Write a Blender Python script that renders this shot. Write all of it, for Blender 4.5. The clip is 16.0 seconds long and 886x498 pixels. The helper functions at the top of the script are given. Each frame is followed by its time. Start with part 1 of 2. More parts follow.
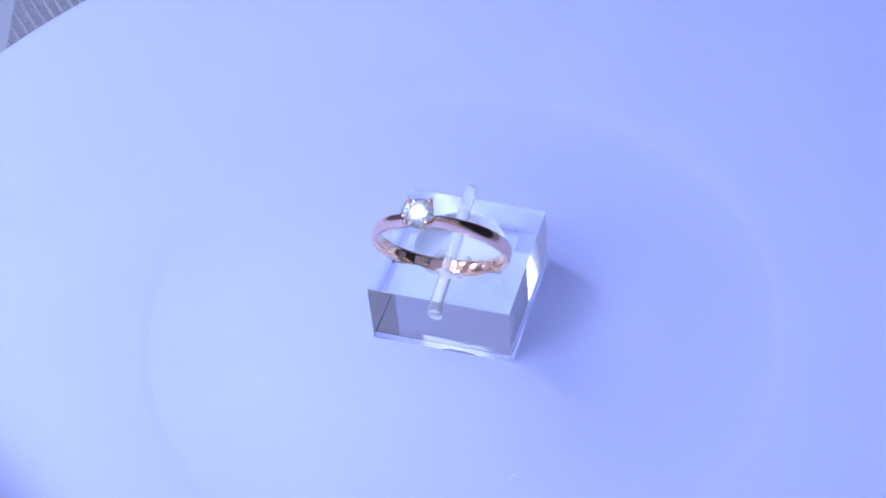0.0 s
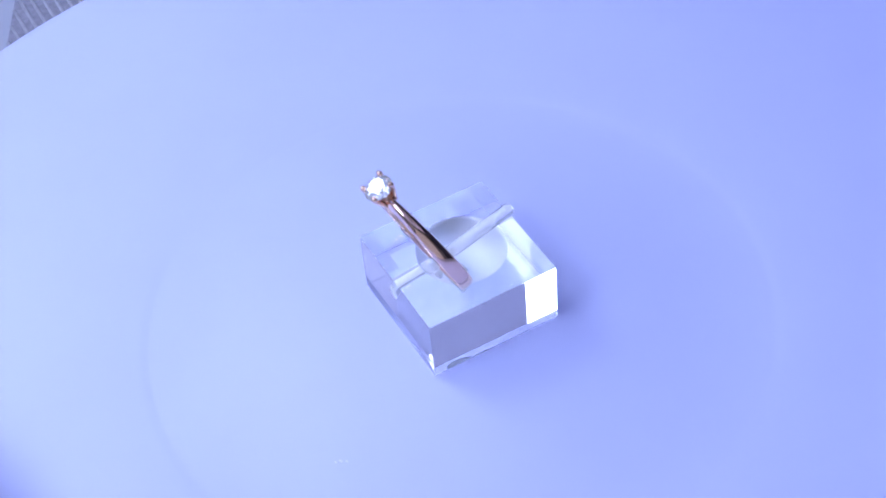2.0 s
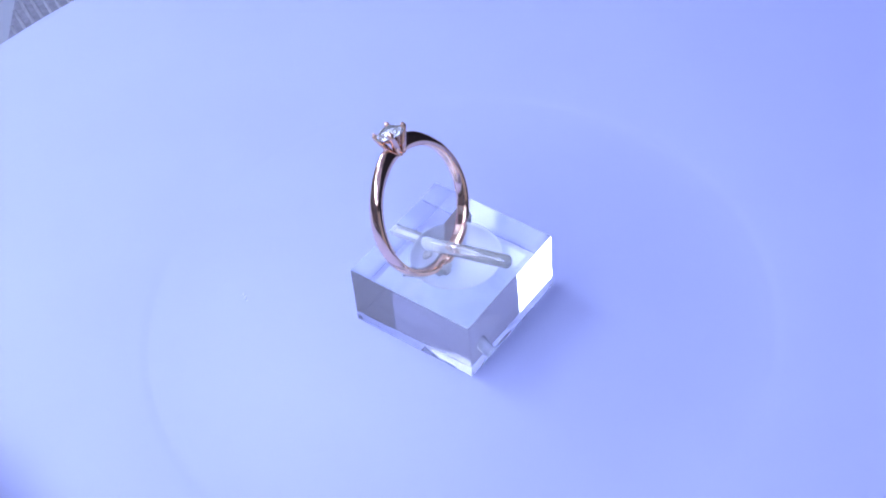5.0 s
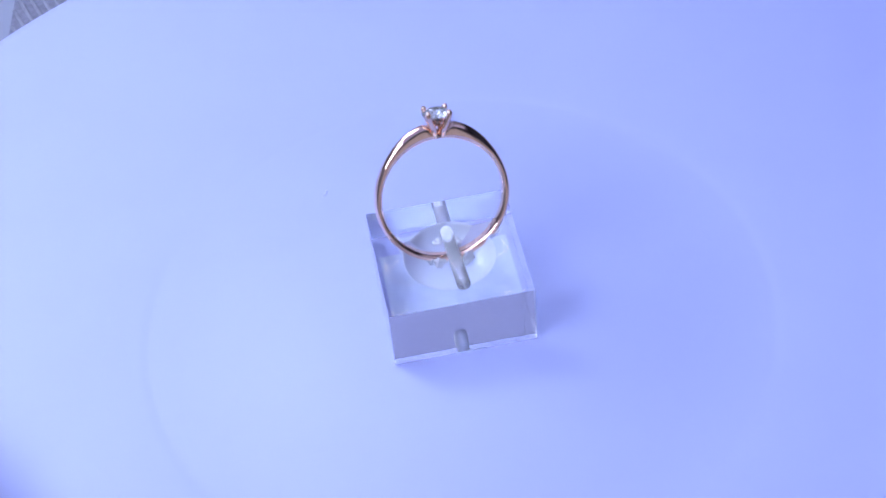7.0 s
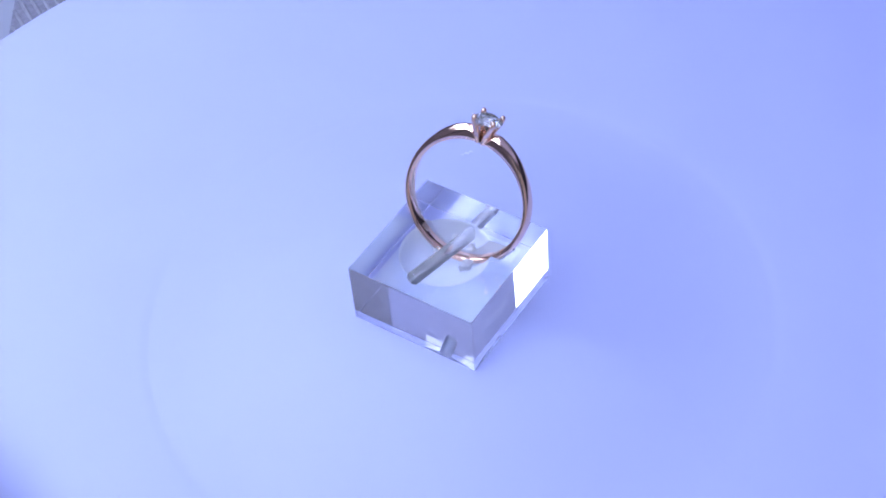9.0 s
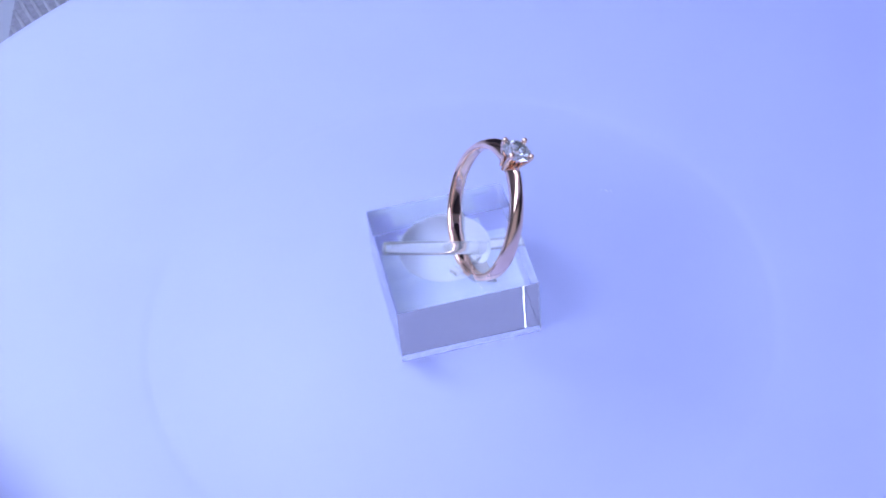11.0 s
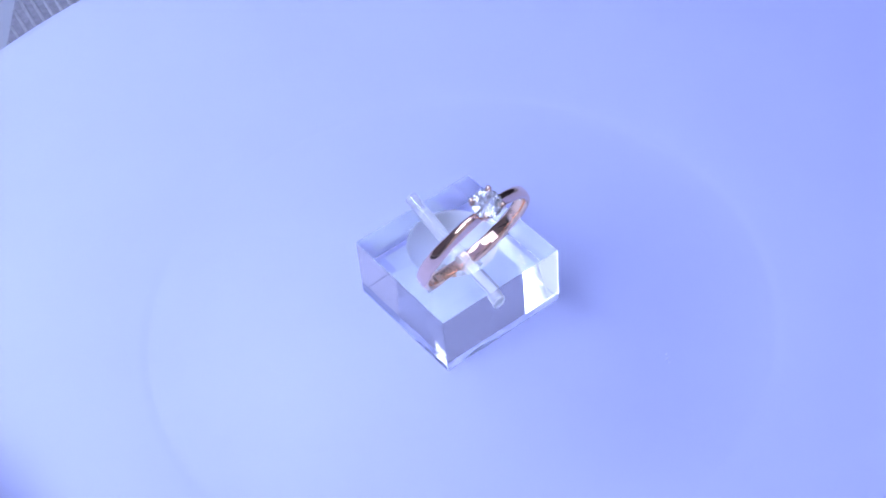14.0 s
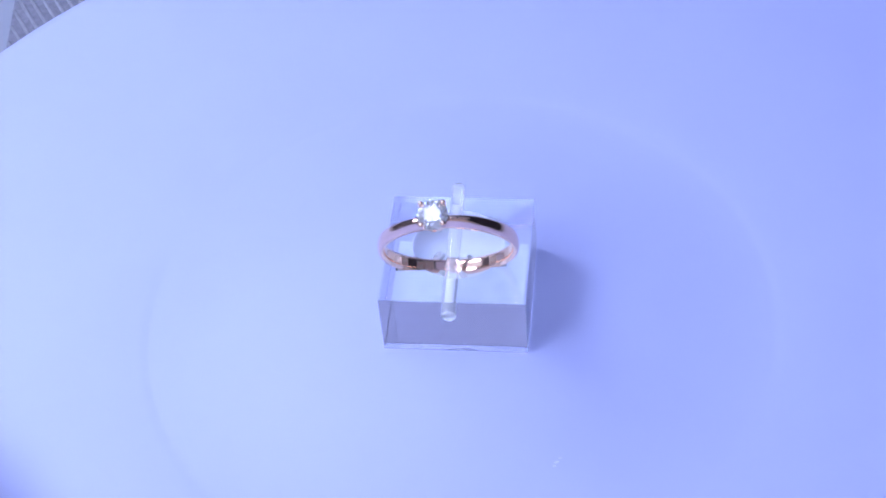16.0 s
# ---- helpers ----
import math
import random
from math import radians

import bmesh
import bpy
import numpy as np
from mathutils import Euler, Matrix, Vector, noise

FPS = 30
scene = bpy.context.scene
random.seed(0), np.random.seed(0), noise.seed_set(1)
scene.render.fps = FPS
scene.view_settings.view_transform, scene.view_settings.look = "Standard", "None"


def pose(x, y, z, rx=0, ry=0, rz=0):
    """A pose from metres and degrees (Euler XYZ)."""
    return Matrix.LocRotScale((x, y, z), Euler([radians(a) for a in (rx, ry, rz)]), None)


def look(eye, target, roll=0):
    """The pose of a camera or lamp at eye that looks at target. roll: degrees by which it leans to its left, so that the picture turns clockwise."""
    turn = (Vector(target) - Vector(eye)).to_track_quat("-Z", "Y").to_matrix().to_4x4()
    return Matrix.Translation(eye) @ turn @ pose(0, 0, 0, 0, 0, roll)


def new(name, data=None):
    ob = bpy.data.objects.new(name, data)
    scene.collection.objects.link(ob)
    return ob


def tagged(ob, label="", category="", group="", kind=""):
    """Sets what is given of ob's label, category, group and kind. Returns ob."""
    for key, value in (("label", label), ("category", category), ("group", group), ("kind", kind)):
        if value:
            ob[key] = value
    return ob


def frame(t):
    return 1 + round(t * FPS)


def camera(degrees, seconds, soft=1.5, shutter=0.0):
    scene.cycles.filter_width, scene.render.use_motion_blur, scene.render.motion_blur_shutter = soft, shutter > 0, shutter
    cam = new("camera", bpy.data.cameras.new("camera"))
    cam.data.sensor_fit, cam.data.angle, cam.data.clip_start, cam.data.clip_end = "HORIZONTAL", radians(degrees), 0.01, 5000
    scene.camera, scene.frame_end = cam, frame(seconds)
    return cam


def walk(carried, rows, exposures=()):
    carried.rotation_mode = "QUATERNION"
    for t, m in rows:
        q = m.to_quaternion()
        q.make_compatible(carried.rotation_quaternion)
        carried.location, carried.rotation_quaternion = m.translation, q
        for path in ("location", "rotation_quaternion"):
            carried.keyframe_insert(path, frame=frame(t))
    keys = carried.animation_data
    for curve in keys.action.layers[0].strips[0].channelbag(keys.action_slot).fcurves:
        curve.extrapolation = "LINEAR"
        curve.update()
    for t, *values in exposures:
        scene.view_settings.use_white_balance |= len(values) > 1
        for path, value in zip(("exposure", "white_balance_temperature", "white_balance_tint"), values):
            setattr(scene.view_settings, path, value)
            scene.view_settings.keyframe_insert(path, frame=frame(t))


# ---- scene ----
MM = 0.001
SPIN = -21.811          # degrees a second, clockwise from above
SECONDS = 16.0

cam = camera(29.653, SECONDS, soft=2.0)
VIEW = pose(0, -0.157708, 0.178683, 0, 0, 0.494) @ pose(0, 0, 0, 90 - 46.852) @ pose(0, 0, 0, 0, 0, -5.636)
walk(cam, [(0, VIEW), (SECONDS, VIEW)], exposures=[(0, 0.0), (SECONDS, 0.0)])

# ---- light ----
world = bpy.data.worlds.new("room_air")
world.use_nodes = True
scene.world = world
world.node_tree.nodes["Background"].inputs["Color"].default_value = (0.55, 0.65, 1.0, 1)
world.node_tree.nodes["Background"].inputs["Strength"].default_value = 0.05


# ---- materials ----
def material(name, color, rough=0.5, metal=0.0, **more):
    m = bpy.data.materials.new(name)
    m.use_nodes = True
    b = m.node_tree.nodes["Principled BSDF"]
    b.inputs["Base Color"].default_value = (*color, 1)
    b.inputs["Roughness"].default_value = rough
    b.inputs["Metallic"].default_value = metal
    for key, value in more.items():
        b.inputs[key.replace("_", " ")].default_value = value
    return m


def grain(m, scale, low, high, bump=0.0, detail=4.0, rough=None, stretch=(1, 1, 1)):
    """Noise at one scale between two colours, with optional bump and gloss variation."""
    t = m.node_tree
    b = t.nodes["Principled BSDF"]
    co = t.nodes.new("ShaderNodeTexCoord")
    mp = t.nodes.new("ShaderNodeMapping")
    mp.inputs["Scale"].default_value = stretch
    n = t.nodes.new("ShaderNodeTexNoise")
    n.inputs["Scale"].default_value = scale
    n.inputs["Detail"].default_value = detail
    r = t.nodes.new("ShaderNodeValToRGB")
    r.color_ramp.elements[0].position, r.color_ramp.elements[1].position = 0.35, 0.65
    r.color_ramp.elements[0].color, r.color_ramp.elements[1].color = (*low, 1), (*high, 1)
    t.links.new(co.outputs["Object"], mp.inputs["Vector"])
    t.links.new(mp.outputs["Vector"], n.inputs["Vector"])
    t.links.new(n.outputs["Fac"], r.inputs["Fac"])
    t.links.new(r.outputs["Color"], b.inputs["Base Color"])
    if bump:
        k = t.nodes.new("ShaderNodeBump")
        k.inputs["Strength"].default_value = bump
        k.inputs["Distance"].default_value = 0.0001
        t.links.new(n.outputs["Fac"], k.inputs["Height"])
        t.links.new(k.outputs["Normal"], b.inputs["Normal"])
    if rough:
        q = t.nodes.new("ShaderNodeMapRange")
        q.inputs["To Min"].default_value, q.inputs["To Max"].default_value = rough
        t.links.new(n.outputs["Fac"], q.inputs["Value"])
        t.links.new(q.outputs["Result"], b.inputs["Roughness"])
    return m


def glass(name, ior, rough=0.0, tint=(1, 1, 1), scratch=0.0, scale=900.0):
    m = material(name, tint, rough, 0.0, Transmission_Weight=1.0, IOR=ior)
    if scratch:
        t = m.node_tree
        b = t.nodes["Principled BSDF"]
        co = t.nodes.new("ShaderNodeTexCoord")
        n = t.nodes.new("ShaderNodeTexNoise")
        n.inputs["Scale"].default_value, n.inputs["Detail"].default_value = scale, 2.0
        k = t.nodes.new("ShaderNodeBump")
        k.inputs["Strength"].default_value, k.inputs["Distance"].default_value = scratch, 0.00002
        t.links.new(co.outputs["Object"], n.inputs["Vector"])
        t.links.new(n.outputs["Fac"], k.inputs["Height"])
        t.links.new(k.outputs["Normal"], b.inputs["Normal"])
    return m


def glow(name, color, strength):
    m = bpy.data.materials.new(name)
    m.use_nodes = True
    b = m.node_tree.nodes["Principled BSDF"]
    b.inputs["Base Color"].default_value = (0.8, 0.8, 0.8, 1)
    b.inputs["Emission Color"].default_value = (*color, 1)
    b.inputs["Emission Strength"].default_value = strength
    return m


PLATTER = grain(material("matt_white_plastic", (0.57, 0.63, 0.92), 0.55), 60.0, (0.512, 0.558, 0.92), (0.523, 0.572, 0.93), 0.05, rough=(0.48, 0.6))
GOLD = grain(material("polished_rose_gold", (1.0, 0.69, 0.53), 0.06, 1.0), 700.0, (0.97, 0.67, 0.51), (1.0, 0.70, 0.54), 0.02, rough=(0.05, 0.13))
STAMP = grain(material("stamped_gold", (1.0, 0.72, 0.55), 0.3, 1.0), 2500.0, (0.95, 0.62, 0.46), (1.0, 0.8, 0.66), 0.6, rough=(0.2, 0.45))
ACRYLIC = glass("clear_acrylic", 1.55, 0.0, (0.97, 0.975, 1.0))
ROD = glass("clear_rod", 1.49, 0.0, (0.97, 0.98, 1.0), 0.04)
ROD.node_tree.nodes["Principled BSDF"].inputs["Transmission Weight"].default_value = 0.85
BRIGHT_SHEET = grain(material("brightening_white", (0.70, 0.78, 0.97), 0.6), 300.0, (0.66, 0.74, 0.96), (0.74, 0.82, 0.98), 0.1)
CHIP = glass("milled_acrylic", 1.55, 0.3, (0.95, 0.97, 1.0), 0.5, 1500.0)
CHIP.node_tree.nodes["Principled BSDF"].inputs["Transmission Weight"].default_value = 0.62
SATIN = glass("satin_acrylic", 1.55, 0.35, (0.86, 0.91, 1.0))
SATIN.node_tree.nodes["Principled BSDF"].inputs["Transmission Weight"].default_value = 0.56
GEM = glass("cut_stone", 2.42, 0.0, (0.95, 0.96, 1.0))
GEM.node_tree.nodes["Principled BSDF"].inputs["Transmission Weight"].default_value = 0.9
FACET = material("mirrored_facets", (0.97, 0.98, 1.0), 0.02, 0.9)
DUST = material("dust", (0.68, 0.72, 0.95), 0.8)
BASE = grain(material("grey_base_plastic", (0.3, 0.31, 0.34), 0.4), 80.0, (0.28, 0.29, 0.32), (0.32, 0.33, 0.36), 0.05)
TABLE = grain(material("pale_table_top", (0.36, 0.38, 0.46), 0.5), 25.0, (0.34, 0.36, 0.44), (0.38, 0.40, 0.48), 0.05)
MAT = grain(material("grey_ribbed_cloth", (0.25, 0.25, 0.3), 0.9), 900.0, (0.2, 0.2, 0.25), (0.28, 0.28, 0.34), 0.3)
RIB = grain(material("pale_grey_rib", (0.34, 0.34, 0.4), 0.9), 900.0, (0.31, 0.31, 0.37), (0.37, 0.37, 0.44), 0.3)
# unseen north and east walls, darkened to put dark streaks in the gold
DARK_WALL = grain(material("darkened_wall", (0.12, 0.12, 0.14), 0.8), 9.0, (0.11, 0.11, 0.13), (0.13, 0.13, 0.15), 0.05)
WALL = grain(material("painted_wall", (0.68, 0.66, 0.66), 0.8), 9.0, (0.65, 0.63, 0.63), (0.71, 0.69, 0.69), 0.05)
FLOOR = grain(material("dark_floor", (0.12, 0.1, 0.09), 0.5), 12.0, (0.09, 0.075, 0.065), (0.15, 0.12, 0.1), 0.05, stretch=(1, 8, 1))
BLACK = material("black_casing", (0.03, 0.03, 0.035), 0.45)
LIGHT = glow("lamp_diffuser", (0.62, 0.72, 1.08), 12.3)
FRONT_LIGHT = glow("front_lamp_diffuser", (0.62, 0.72, 1.08), 9.3)
HIGH_FILL = glow("overhead_fill", (0.66, 0.72, 1.05), 5.0)
WINDOW_FILL = glow("window_fill", (0.66, 0.68, 0.95), 0.38)
FRAME = grain(material("white_window_paint", (0.75, 0.75, 0.78), 0.4), 40.0, (0.73, 0.73, 0.76), (0.78, 0.78, 0.8))
PANE = glass("window_glass", 1.05)
CEILING_FILL = glow("ceiling_fill", (0.43, 0.50, 1.14), 0.52)
SIDE_FILL = glow("side_fill", (0.50, 0.56, 1.15), 0.75)
DIM_FILL = glow("dim_fill", (0.50, 0.54, 0.92), 0.27)
GAP_FILL = glow("gap_fill", (0.62, 0.72, 1.05), 0.9)


# ---- mesh helpers ----
def mesh_of(name, bm, mat, smooth=False):
    me = bpy.data.meshes.new(name)
    bmesh.ops.recalc_face_normals(bm, faces=bm.faces)
    bm.to_mesh(me)
    bm.free()
    me.materials.append(mat)
    if smooth:
        for p in me.polygons:
            p.use_smooth = True
    return me


def part(name, bm, mat, parent=None, label="", smooth=False):
    ob = new(name, mesh_of(name, bm, mat, smooth))
    ob.parent = parent
    if label:
        tagged(ob, label)
    return ob


def box(bm, lo, hi, bevel=0.0, m=None):
    made = bmesh.ops.create_cube(bm, size=1.0)["verts"]
    lo, hi = Vector(lo), Vector(hi)
    for v in made:
        v.co = (lo + hi) / 2 + Vector([v.co[i] * (hi[i] - lo[i]) for i in range(3)])
    if bevel:
        edges = list({e for v in made for e in v.link_edges})
        made = bmesh.ops.bevel(bm, geom=edges, offset=bevel, segments=2, profile=0.6, affect="EDGES")["verts"]
    if m is not None:
        bmesh.ops.transform(bm, matrix=m, verts=list({v for v in made}))
    return bm


def lathe(profile, steps=128):
    """A solid of revolution round z from (radius, height) pairs, the first and last on the axis."""
    bm = bmesh.new()
    rings = []
    for r, z in profile:
        if r < 1e-9:
            rings.append([bm.verts.new((0, 0, z))])
        else:
            rings.append([bm.verts.new((r * math.cos(2 * math.pi * i / steps), r * math.sin(2 * math.pi * i / steps), z)) for i in range(steps)])
    for a, b in zip(rings, rings[1:]):
        for i in range(steps):
            j = (i + 1) % steps
            if len(a) == 1:
                bm.faces.new((a[0], b[i], b[j]))
            elif len(b) == 1:
                bm.faces.new((a[i], a[j], b[0]))
            else:
                bm.faces.new((a[i], b[i], b[j], a[j]))
    return bm


def tube(bm, points, radii, steps=16):
    """A closed round bar along points."""
    rings = []
    pts = [Vector(p) for p in points]
    for k, (p, r) in enumerate(zip(pts, radii)):
        d = (pts[min(k + 1, len(pts) - 1)] - pts[max(k - 1, 0)]).normalized()
        side = d.cross(Vector((0.3, 0.9, 0.1))).normalized()
        up = d.cross(side)
        rings.append([bm.verts.new(p + r * (math.cos(2 * math.pi * i / steps) * side + math.sin(2 * math.pi * i / steps) * up)) for i in range(steps)])
    for a, b in zip(rings, rings[1:]):
        for i in range(steps):
            j = (i + 1) % steps
            bm.faces.new((a[i], a[j], b[j], b[i]))
    bm.faces.new(rings[0])
    bm.faces.new(rings[-1])
    return bm


def carved(me, cutters):
    """The mesh with the cutters' shapes taken out of it."""
    body = new("carving", me)
    tools = []
    for bm in cutters:
        c = bpy.data.meshes.new("cutter")
        bmesh.ops.recalc_face_normals(bm, faces=bm.faces)
        bm.to_mesh(c)
        bm.free()
        tools.append(new("cutter", c))
        mod = body.modifiers.new("cut", "BOOLEAN")
        mod.operation, mod.solver, mod.object = "DIFFERENCE", "EXACT", tools[-1]
    bpy.context.view_layer.update()
    out = bpy.data.meshes.new_from_object(body.evaluated_get(bpy.context.evaluated_depsgraph_get()))
    for o in (body, *tools):
        bpy.data.objects.remove(o)
    return out


# ---- the unseen room, added to enclose the light ----
def room():
    x0, x1, y0, y1, z0, z1 = -1.9, 1.9, -1.9, 1.9, -0.75, 1.65
    w = 0.1
    for name, lo, hi, mat in (
        ("floor", (x0, y0, z0 - w), (x1, y1, z0), FLOOR),
        ("ceiling", (x0, y0, z1), (x1, y1, z1 + w), WALL),
        ("wall_west", (x0 - w, y0 - w, z0 - w), (x0, y1 + w, z1 + w), WALL),
        ("wall_east", (x1, y0 - w, z0 - w), (x1 + w, y1 + w, z1 + w), DARK_WALL),
        ("wall_north", (x0, y1, z0 - w), (x1, y1 + w, z1 + w), DARK_WALL),
    ):
        ob = part(name, box(bmesh.new(), lo, hi), mat)
        tagged(ob, kind="structure", label="plain painted " + name.split("_")[0] + " of the unseen added room")

    # the south wall has a wide unseen window, added with a glowing sheet as fill
    a, b, c, d = -1.3, 1.3, -0.5, 1.5
    bm = bmesh.new()
    for lo, hi in (((x0, y0 - w, z0 - w), (x1, y0, c)), ((x0, y0 - w, d), (x1, y0, z1 + w)), ((x0, y0 - w, c), (a, y0, d)), ((b, y0 - w, c), (x1, y0, d))):
        box(bm, lo, hi)
    tagged(part("wall_south", bm, WALL), kind="structure", label="plain painted wall with an opening for the added window")
    win = tagged(new("fill_window"), "unseen white-framed window added to fill light from the south", kind="structure")
    for lo, hi in (((a, y0 - 0.07, c), (b, y0 - 0.02, c + 0.05)), ((a, y0 - 0.07, d - 0.05), (b, y0 - 0.02, d)), ((a, y0 - 0.07, c + 0.05), (a + 0.05, y0 - 0.02, d - 0.05)), ((b - 0.05, y0 - 0.07, c + 0.05), (b, y0 - 0.02, d - 0.05)), ((-0.025, y0 - 0.07, c + 0.05), (0.025, y0 - 0.02, d - 0.05))):
        part("window_frame", box(bmesh.new(), lo, hi, 0.004), FRAME, win)
    for lo, hi in ((a + 0.05, -0.025), (0.025, b - 0.05)):
        part("pane", box(bmesh.new(), (lo, y0 - 0.048, c + 0.05), (hi, y0 - 0.042, d - 0.05)), PANE, win).visible_shadow = False
    tagged(part("backdrop", box(bmesh.new(), (-3, y0 - 1.02, -0.7), (3, y0 - 1.0, 3.2)), WINDOW_FILL), kind="structure", label="pale glowing sheet added behind the unseen window")


TABLE_Z = -0.030


def table():
    top = new("table")
    tagged(top, "pale grey table with a smooth top under the turntable", "table")
    part("tabletop", box(bmesh.new(), (-0.45, -0.35, TABLE_Z - 0.025), (0.45, 0.45, TABLE_Z), 0.003), TABLE, top)
    for x in (-0.40, 0.40):
        for y in (-0.30, 0.40):
            part("leg", box(bmesh.new(), (x - 0.02, y - 0.02, -0.75), (x + 0.02, y + 0.02, TABLE_Z - 0.025), 0.002), BASE, top)


def mat_cloth():
    """A ribbed grey cloth behind the turntable, its near edge rounded."""
    cloth = tagged(new("ribbed_cloth"), "grey ribbed cloth lying on the table behind the turntable", "cloth")
    bm = bmesh.new()
    ribs = bmesh.new()
    along = Vector((0.424, -0.906, 0))
    z = TABLE_Z + 0.00075
    for k in range(-8, 30):
        x = -0.0840
        y = 0.118 + (0.0021 / 0.424) * (k + 0.25)
        start = Vector((x, y, z)) + along * 0.0007
        pts, rad = [], []
        for i in range(9):
            q = start + along * (i * 0.008)
            q.x += 0.0002 * noise.noise(Vector((k * 3.1, i * 0.6, 0)))
            pts.append(q)
            rad.append(0.00042 + 0.00010 * noise.noise(Vector((k * 1.7, i * 0.9, 5))))
        tube(ribs, pts, rad, 8)
    # the ground weave under the ribs
    a, b = Vector((-0.0840, 0.082, 0)), Vector((-0.0840, 0.27, 0))
    quad = [a, a + along * 0.064, b + along * 0.064, b]
    lo = [bm.verts.new((p.x, p.y, TABLE_Z)) for p in quad]
    hi = [bm.verts.new((p.x, p.y, TABLE_Z + 0.0007)) for p in quad]
    for i in range(4):
        j = (i + 1) % 4
        bm.faces.new((lo[i], lo[j], hi[j], hi[i]))
    bm.faces.new(lo)
    bm.faces.new(hi)
    part("weave", bm, MAT, cloth)
    part("ribbing", ribs, RIB, cloth, "paler raised ribs", smooth=True)


def turntable():
    table_turn = tagged(new("turntable"), "round matt pale lavender-blue turntable on a grey base", "turntable")
    part("base", lathe([(0, TABLE_Z), (0.062, TABLE_Z), (0.064, TABLE_Z + 0.002), (0.064, -0.012), (0.060, -0.009), (0, -0.009)]), BASE, table_turn, "grey plastic base")
    prof = [(0, -0.0088), (0.055, -0.0088), (RIM - 0.004, -0.0080), (RIM - 0.0015, -0.0072), (RIM, -0.0054), (RIM - 0.0003, -0.0040), (RIM - 0.0012, -0.0031), (RIM - 0.003, -0.0028), (0.0500, -0.00275), (0.0465, -0.00276), (0.0456, -0.00282), (0.0450, -0.0029)]
    for k in range(24, -1, -1):
        r = 0.0446 * k / 24
        s = min(max((r - 0.014) / (0.0446 - 0.014), 0), 1)
        prof.append((r, -0.0029 * s * s * (3 - 2 * s)))
    bm = lathe(prof, 192)
    for v in bm.verts:
        r = math.hypot(v.co.x, v.co.y)
        if r > 0.06:
            v.co.x, v.co.y = v.co.x + ECC[0], v.co.y + ECC[1]
    disc = part("platter", bm, PLATTER, table_turn, "matt pale lavender-blue disc", smooth=True)
    for x, y, s in ((0.0052, -0.0306, 0.34), (0.0058, -0.0301, 0.2), (0.0047, -0.0311, 0.24)):
        bm = bmesh.new()
        bmesh.ops.create_icosphere(bm, subdivisions=1, radius=s * MM)
        for v in bm.verts:
            v.co = Vector((v.co.x * 1.3, v.co.y * 0.6, v.co.z * 0.3)) * (1 + 0.3 * noise.noise(v.co * 3000))
            v.co += Vector((x, y, -0.00125))
        part("dust_speck", bm, DUST, disc, "pale fleck of dust")
    return disc


RIM, ECC = 0.1034, (0.00100, -0.00090)
BLOCK = pose(0.697 * MM, -0.063 * MM, 0.00008, 0, 0, -20.239)
BX, BY, BH = 20 * MM, 19.757 * MM, 10.1 * MM
ROD_LOW, ROD_HIGH = Vector((-0.54, -9.84, 7.28)) * MM, Vector((-0.55, 9.36, 13.15)) * MM
RING_C = Vector((-0.471, -4.97, 15.915)) * MM
RING_LEAN, RING_TURN, GEM_TURN = 23.357, 5.0, 6.2
BORE_R, GEM_AT = 8.5 * MM, 11.88 * MM


def ring_local():
    """Ring space: x along the ring, y through its hole, z towards the stone."""
    return pose(*RING_C, 0, 0, RING_TURN) @ pose(0, 0, 0, RING_LEAN) @ pose(0, 0, 0, 0, -GEM_TURN)


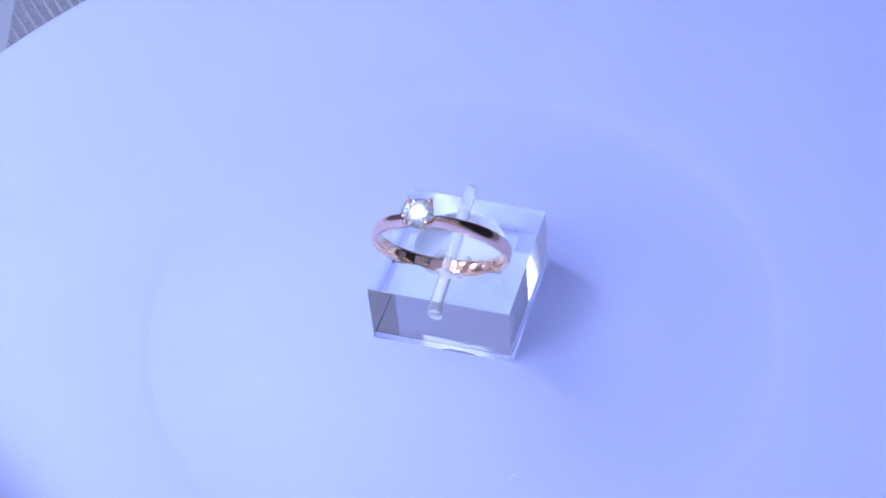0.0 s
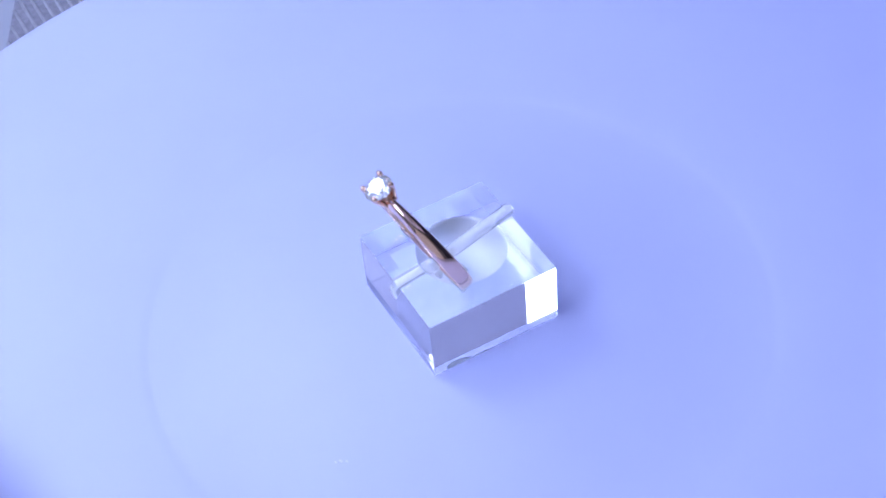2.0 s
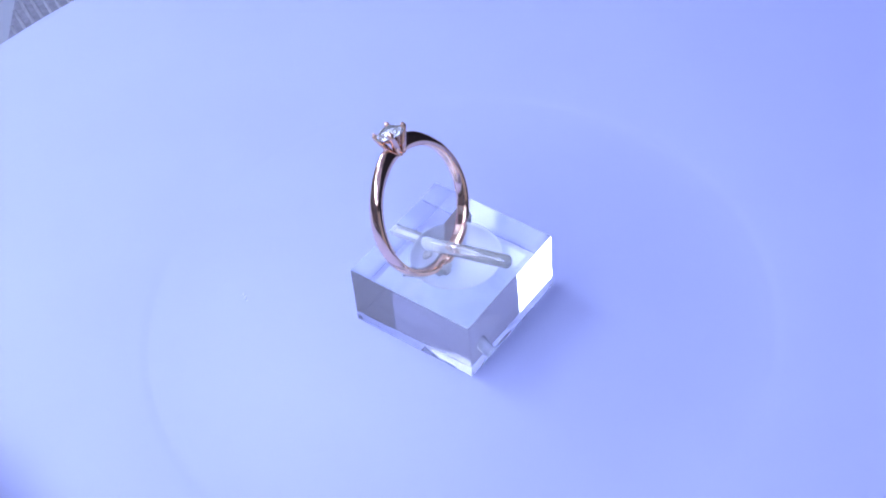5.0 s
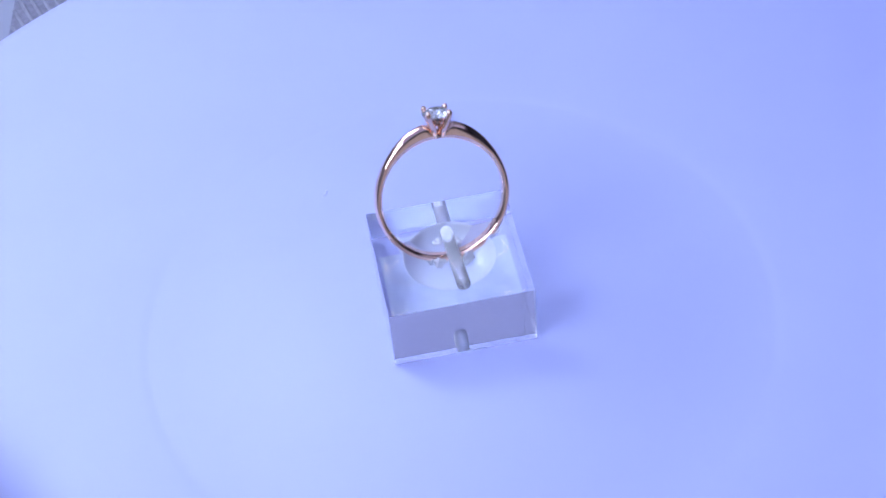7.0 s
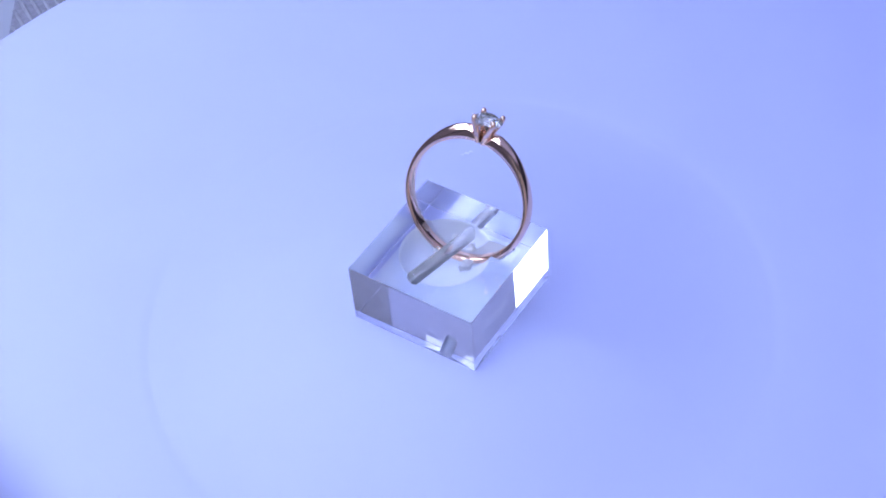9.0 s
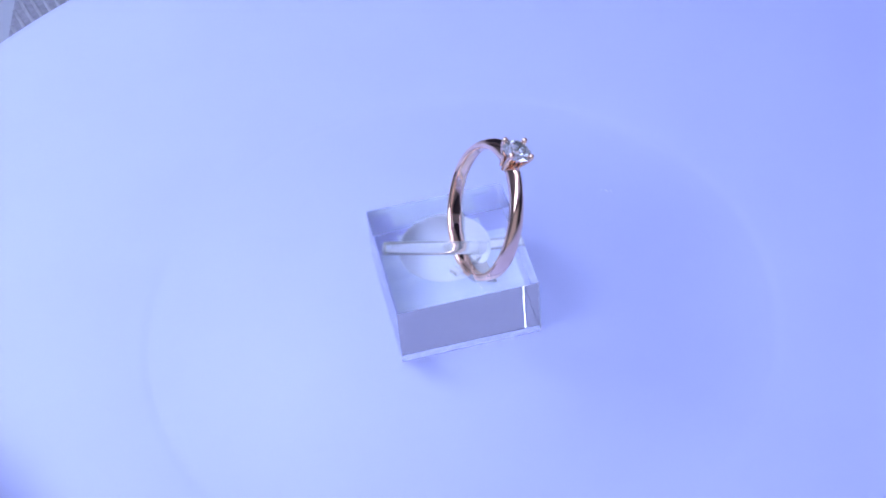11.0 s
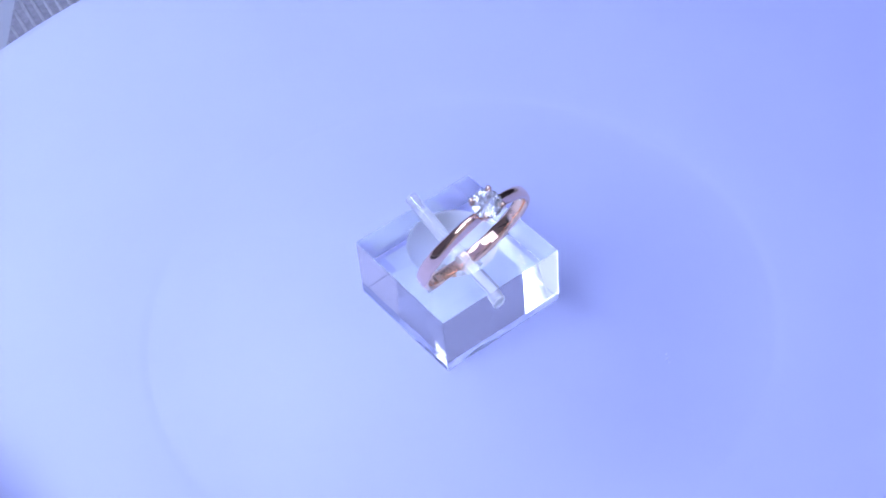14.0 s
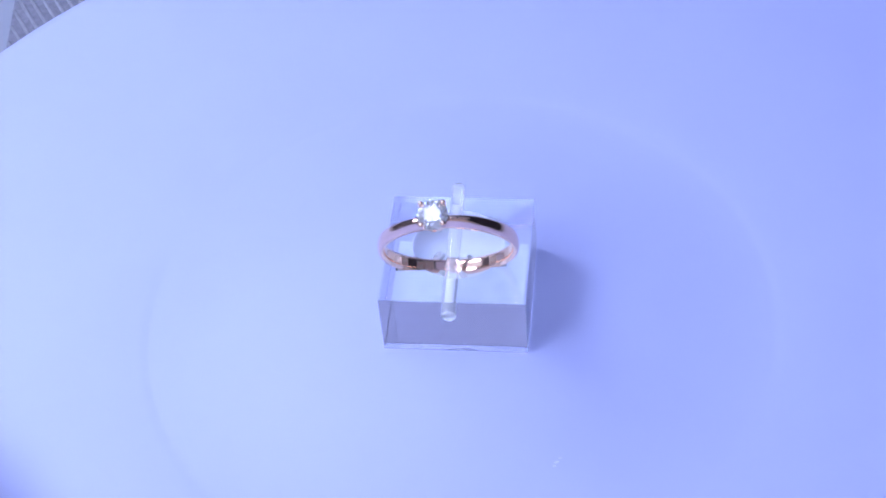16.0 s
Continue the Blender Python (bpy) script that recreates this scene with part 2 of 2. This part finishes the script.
def acrylic_block():
    thing = tagged(new("ring_display_block"), "clear acrylic block with a slanted clear rod in its top", "display block")
    thing.matrix_basis = BLOCK
    bm = box(bmesh.new(), (-BX / 2, -BY / 2, 0), (BX / 2, BY / 2, BH), 0.07 * MM)
    me = mesh_of("block", bm, ACRYLIC)
    axis = (ROD_HIGH - ROD_LOW).normalized()
    rod_turn = axis.to_track_quat("Z", "X").to_matrix().to_4x4()
    # the drilled hole that holds the rod, from the side face up through the top
    hole = lathe([(0, -4 * MM), (1.0 * MM, -4 * MM), (1.0 * MM, 16 * MM), (0, 16 * MM)], 32)
    bmesh.ops.transform(hole, matrix=Matrix.Translation(ROD_LOW) @ rod_turn, verts=hole.verts)
    # the snug slot that takes the foot of the ring
    slot = lathe([(0, -1.2 * MM), (BORE_R + 1.12 * MM, -1.2 * MM), (BORE_R + 1.12 * MM, 1.2 * MM), (0, 1.2 * MM)], 160)
    bmesh.ops.transform(slot, matrix=ring_local() @ pose(0, 0, 0, 90), verts=slot.verts)
    # the milled round dish in the top face
    deep, rim = 3.3 * MM, 6.4 * MM
    ball = (rim * rim + deep * deep) / (2 * deep)
    arc = math.asin(rim / ball)
    dish = lathe([(ball * math.sin(arc * k / 14), BH - deep + ball * (1 - math.cos(arc * k / 14))) for k in range(15)] + [(rim, BH + 3 * MM), (0, BH + 3 * MM)], 96)
    bmesh.ops.translate(dish, vec=(0, 0.8 * MM, 0), verts=dish.verts)
    me = carved(me, [dish, hole, slot])
    # the drilled hole is frosted, the milled dish and slot satin
    me.materials.append(CHIP)
    me.materials.append(SATIN)
    for p in me.polygons:
        out = p.center - Vector((0, 0.8 * MM, BH - deep + ball))
        if abs(out.length - ball) < 0.03 * MM and p.center.z < BH - 0.01 * MM:
            p.material_index, p.use_smooth = 2, True
        elif max(abs(k) for k in p.normal) < 0.97 and 1 * MM < p.center.z < BH - 0.1 * MM and max(abs(p.center.x), abs(p.center.y)) < 9 * MM:
            p.material_index = 2
        w = p.center - ROD_LOW
        if (w - axis * w.dot(axis)).length < 1.03 * MM and p.center.z < BH - 0.05 * MM and abs(p.normal.dot(axis)) < 0.25 and abs(p.center.y) < BY / 2 - 0.1 * MM:
            p.material_index = 1
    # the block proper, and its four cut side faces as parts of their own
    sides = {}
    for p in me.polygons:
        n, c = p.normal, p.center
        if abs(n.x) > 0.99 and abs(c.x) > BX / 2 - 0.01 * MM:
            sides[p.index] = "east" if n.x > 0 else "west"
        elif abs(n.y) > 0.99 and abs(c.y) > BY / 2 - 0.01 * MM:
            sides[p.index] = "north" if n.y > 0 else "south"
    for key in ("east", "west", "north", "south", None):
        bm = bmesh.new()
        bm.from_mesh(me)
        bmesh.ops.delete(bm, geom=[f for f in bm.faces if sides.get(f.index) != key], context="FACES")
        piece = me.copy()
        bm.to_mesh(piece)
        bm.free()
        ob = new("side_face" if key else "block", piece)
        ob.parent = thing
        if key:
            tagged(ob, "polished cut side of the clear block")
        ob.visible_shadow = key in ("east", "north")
    rod = bmesh.new()
    R = 0.94 * MM
    L = (ROD_HIGH - ROD_LOW).length
    tube(rod, [ROD_LOW + axis * d for d in (0.0, 0.15 * MM, L - 0.25 * MM, L)], [R * 0.96, R, R, R * 0.8], 32)
    # pale sheet added underneath, its colour brightening the view down through the block
    pad = bmesh.new()
    box(pad, (-9.2 * MM, -9.1 * MM, -0.076 * MM), (9.2 * MM, 9.1 * MM, -0.03 * MM))
    bmesh.ops.bevel(pad, geom=[e for e in pad.edges if abs(e.verts[0].co.z - e.verts[1].co.z) > 0.02 * MM], offset=3 * MM, segments=6, affect="EDGES")
    part("bright_sheet", pad, BRIGHT_SHEET, thing, "thin pale sheet added to brighten the view through the block")
    for k, (px, py, pz, r) in enumerate(((-2.6, -0.2, 8.0, 0.85), (-1.75, -3.3, 8.5, 0.6), (1.3, -0.2, 8.0, 0.8), (1.0, -3.5, 8.5, 0.55), (2.5, -0.5, 8.2, 0.6))):
        bm = bmesh.new()
        bmesh.ops.create_icosphere(bm, subdivisions=2, radius=r * MM)
        for v in bm.verts:
            v.co *= 1 + 0.9 * noise.noise(v.co * 1500 + Vector((k * 7.0, 0, 0)))
            v.co += Vector((px, py, pz)) * MM
        part("splinter", bm, CHIP, thing, "small frosted splinter of acrylic")
    bar = part("rod", rod, ROD, thing, "clear acrylic rod", smooth=True)
    bar.visible_shadow = False
    # its sawn lower end is frosted
    bar.data.materials.append(CHIP)
    for p in bar.data.polygons:
        p.material_index = int((p.center - ROD_LOW).dot(axis) < 0.2 * MM)
    return thing


def ring():
    thing = tagged(new("ring"), "polished rose gold ring with one round clear stone", "ring")
    thing.matrix_basis = BLOCK @ ring_local()
    bm = bmesh.new()
    steps, prof = 160, 20
    rings = []
    for k in range(steps):
        a = 2 * math.pi * k / steps           # 0 at the stone
        d = min(a, 2 * math.pi - a)
        thick = float(np.interp(d, (0, 0.05, 0.13, 0.22, 0.42, 0.6, 0.82, 1.1, 1.4, 3.2), (0.4, 0.6, 2.1, 2.3, 2.05, 1.7, 1.32, 1.06, 0.97, 0.96))) * MM
        wide = (1.08 - 0.36 * max(0.0, 1 - d / 1.5) ** 1.2) * MM
        loop = []
        for i in range(prof):
            s = i / prof
            if s < 0.7:                         # domed outside
                u = math.pi * s / 0.7
                x, y = math.cos(u), math.sin(u) ** (0.45 + 0.55 * max(0.0, 1 - d / 0.95))
                across, out = wide * x, BORE_R + 0.22 * MM + (thick - 0.22 * MM) * y
            else:                               # nearly flat bore
                u = (s - 0.7) / 0.3
                across, out = wide * (-1 + 2 * (u * 0.94 + 0.03)), BORE_R + 0.22 * MM * (1 - math.sin(math.pi * u)) ** 3
            loop.append(bm.verts.new((out * math.sin(a), across, out * math.cos(a))))
        rings.append(loop)
    for k in range(steps):
        a, b = rings[k], rings[(k + 1) % steps]
        for i in range(prof):
            j = (i + 1) % prof
            bm.faces.new((a[i], a[j], b[j], b[i]))
    part("band", bm, GOLD, thing, smooth=True)
    # stone setting: four claws that spread from a small seat
    girdle = 2.05 * MM
    for i in range(4):
        a = math.pi / 4 + i * math.pi / 2
        c = Vector((math.cos(a), math.sin(a), 0))
        claw = bmesh.new()
        pts = [Vector((0.45 * c.x, 1.0 * c.y, 8.75)) * MM, Vector((1.2 * c.x, 1.45 * c.y, 10.35)) * MM, c * 2.0 * MM + Vector((0, 0, GEM_AT - 0.1 * MM)), c * 2.08 * MM + Vector((0, 0, GEM_AT + 0.35 * MM)), c * 1.95 * MM + Vector((0, 0, GEM_AT + 0.62 * MM)), c * 1.8 * MM + Vector((0, 0, GEM_AT + 0.70 * MM))]
        tube(claw, pts, [0.42 * MM, 0.44 * MM, 0.37 * MM, 0.40 * MM, 0.36 * MM, 0.16 * MM], 14)
        part("claw", claw, GOLD, thing, smooth=True)
    stone = part("stone", brilliant(girdle, GEM_AT), GEM, thing, "round brilliant-cut clear stone")
    # mirrored lower facets stand in for the stone's inner reflections and brighten it
    stone.data.materials.append(FACET)
    stone.visible_shadow = False
    for p in stone.data.polygons:
        p.material_index = int(p.center.z < GEM_AT - 0.07 * girdle)
    # stamped marks inside the band
    for a0, w in ((math.pi - 0.62, 0.075), (math.pi + 0.62, 0.085), (math.pi + 0.95, 0.07)):
        bm = bmesh.new()
        box(bm, (-w * BORE_R, -0.55 * MM, -0.03 * MM), (w * BORE_R, 0.55 * MM, 0.03 * MM), 0.02 * MM)
        bmesh.ops.transform(bm, matrix=Matrix.Rotation(a0, 4, "Y") @ Matrix.Translation((0, 0, BORE_R)), verts=bm.verts)
        part("stamp", bm, STAMP, thing, "small stamped mark")
    return thing


def brilliant(r, z):
    """A round brilliant: table, crown, thin girdle, pavilion; z is the girdle's height."""
    bm = bmesh.new()
    n = 16
    def loop(rad, h, turn, count):
        return [bm.verts.new((rad * math.cos(2 * math.pi * (i + turn) / count), rad * math.sin(2 * math.pi * (i + turn) / count), z + h)) for i in range(count)]
    sway = random.Random(4)
    tab = loop(r * 0.56, r * 0.33, 0.0, 8)
    mid = loop(r * 0.80, r * 0.19, 0.5, 8)
    up = loop(r, r * 0.03, 0.0, n)
    low = loop(r, -r * 0.03, 0.0, n)
    pav = loop(r * 0.24, -r * 0.72, 0.5, 8)
    tip = bm.verts.new((0, 0, z - r * 0.9))
    bm.faces.new(tab)
    for i in range(8):
        j = (i + 1) % 8
        bm.faces.new((tab[i], mid[i], tab[j]))
        bm.faces.new((mid[i], up[2 * i + 1], up[(2 * i + 2) % n]))
        bm.faces.new((mid[i], up[2 * i], up[2 * i + 1]))
        bm.faces.new((tab[j], mid[i], up[(2 * i + 2) % n]))
        bm.faces.new((tab[j], up[(2 * i + 2) % n], mid[j]))
        bm.faces.new((low[2 * i], low[2 * i + 1], pav[i]))
        bm.faces.new((low[2 * i + 1], low[(2 * i + 2) % n], pav[i]))
        bm.faces.new((pav[i], low[(2 * i + 2) % n], pav[j]))
        bm.faces.new((pav[i], pav[j], tip))
    for i in range(n):
        j = (i + 1) % n
        bm.faces.new((up[i], low[i], low[j], up[j]))
    # hand-cut facets are never quite even
    for v in mid + pav:
        v.co += Vector([sway.uniform(-0.02, 0.02) * r for _ in range(3)])
    return bm


def light_panel(at, target, w, h, light, stand_foot=True):
    lamp = tagged(new("lamp"), "unseen square white light panel in a white casing", "lamp", "light panels")
    lamp.matrix_basis = look(at, target)
    part("casing", box(bmesh.new(), (-w / 2 - 0.006, -h / 2 - 0.006, 0.001), (w / 2 + 0.006, h / 2 + 0.006, 0.03), 0.003), FRAME, lamp)
    part("diffuser", box(bmesh.new(), (-w / 2, -h / 2, -0.004), (w / 2, h / 2, 0.001)), light, lamp, "glowing white diffuser")
    stand = bmesh.new()
    inv = lamp.matrix_basis.inverted()
    back = Vector((0, 0, 0.03))
    p = lamp.matrix_basis @ back
    end = inv @ Vector((p.x, p.y, TABLE_Z if stand_foot else 1.62))
    tube(stand, [back, end], [0.006, 0.006], 12)
    part("stand", stand, BLACK, lamp)
    return lamp


def shade_arm():
    """A bent dark bar, unseen, added over the platter's edge to shade its corner."""
    arm = tagged(new("shade_arm"), "unseen dark bent bar added to shade the platter's corner", "holder arm")
    knots = [Vector(p) * MM for p in ((-137, -7, -29), (-120, -9, -12), (-102, -11, 4), (-79, -17, 5.5), (-68.9, -26.5, 6), (-63.8, -40, 7.5), (-59, -70, 15), (-48, -120, 70), (-30, -175, 150))]
    pts = []
    for k in range(len(knots) - 1):
        a, b, c, d = knots[max(k - 1, 0)], knots[k], knots[k + 1], knots[min(k + 2, len(knots) - 1)]
        for i in range(6):
            u = i / 6
            pts.append(0.5 * (2 * b + (c - a) * u + (2 * a - 5 * b + 4 * c - d) * u * u + (3 * b - a - 3 * c + d) * u ** 3))
    pts.append(knots[-1])
    part("bent_bar", tube(bmesh.new(), pts, [0.0035] * len(pts), 16), BLACK, arm, smooth=True)
    part("bar_foot", box(bmesh.new(), (-0.150, -0.020, TABLE_Z), (-0.122, 0.010, TABLE_Z + 0.012), 0.002), BLACK, arm)
    part("bar_end", box(bmesh.new(), (-0.05, -0.185, 0.145), (0.05, -0.176, 0.160), 0.002), BLACK, arm)
    return arm


def ceiling_fill_panel(x0, x1, y0, y1, light, label):
    # an unseen glowing sheet added under the ceiling as fill light
    lamp = tagged(new("ceiling_fill_panel"), label, "ceiling light")
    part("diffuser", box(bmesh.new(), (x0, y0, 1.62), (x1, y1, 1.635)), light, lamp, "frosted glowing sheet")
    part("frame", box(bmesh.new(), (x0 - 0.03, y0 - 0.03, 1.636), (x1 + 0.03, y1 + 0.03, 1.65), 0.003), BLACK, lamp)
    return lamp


room()
table()
PLATE = turntable()
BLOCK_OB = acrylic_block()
RING_OB = ring()
mat_cloth()
light_panel((-0.219, 0.158, 0.297), (0, 0, 0), 0.145, 0.162, LIGHT)
# unseen pale panel added to fill the gap between the two lamps
light_panel((-0.305, 0.012, 0.338), (0, 0, 0), 0.27, 0.20, GAP_FILL)
light_panel((-0.227, -0.131, 0.288), (0, 0, 0), 0.19, 0.162, FRONT_LIGHT)
# unseen panel added overhead to brighten the stone and claws
light_panel((-0.30, -0.03, 1.2), (-0.3, -0.0299, 0), 0.42, 0.42, HIGH_FILL, False)
# unseen panel added high to the southeast, lightening the block's faces
light_panel((1.2, -0.78, 1.56), (1.2, -0.7799, 0), 0.8, 0.8, SIDE_FILL, False)
# added ceiling fill: a wide sheet, and a dimmer one for the dark side
ceiling_fill_panel(-1.65, 0.75, -1.65, 1.65, CEILING_FILL, "large unseen ceiling sheet added as faint fill light")
ceiling_fill_panel(0.85, 1.75, -0.3, 1.65, DIM_FILL, "narrow unseen ceiling sheet added as dim fill light")
shade_arm()


def motions():
    """The platter turns steadily and carries the block and the ring."""
    for ob in (PLATE, BLOCK_OB, RING_OB):
        rest = ob.matrix_basis.copy()
        walk(ob, [(k / 4, pose(0, 0, 0, 0, 0, SPIN * k / 4) @ rest) for k in range(65)])


motions()
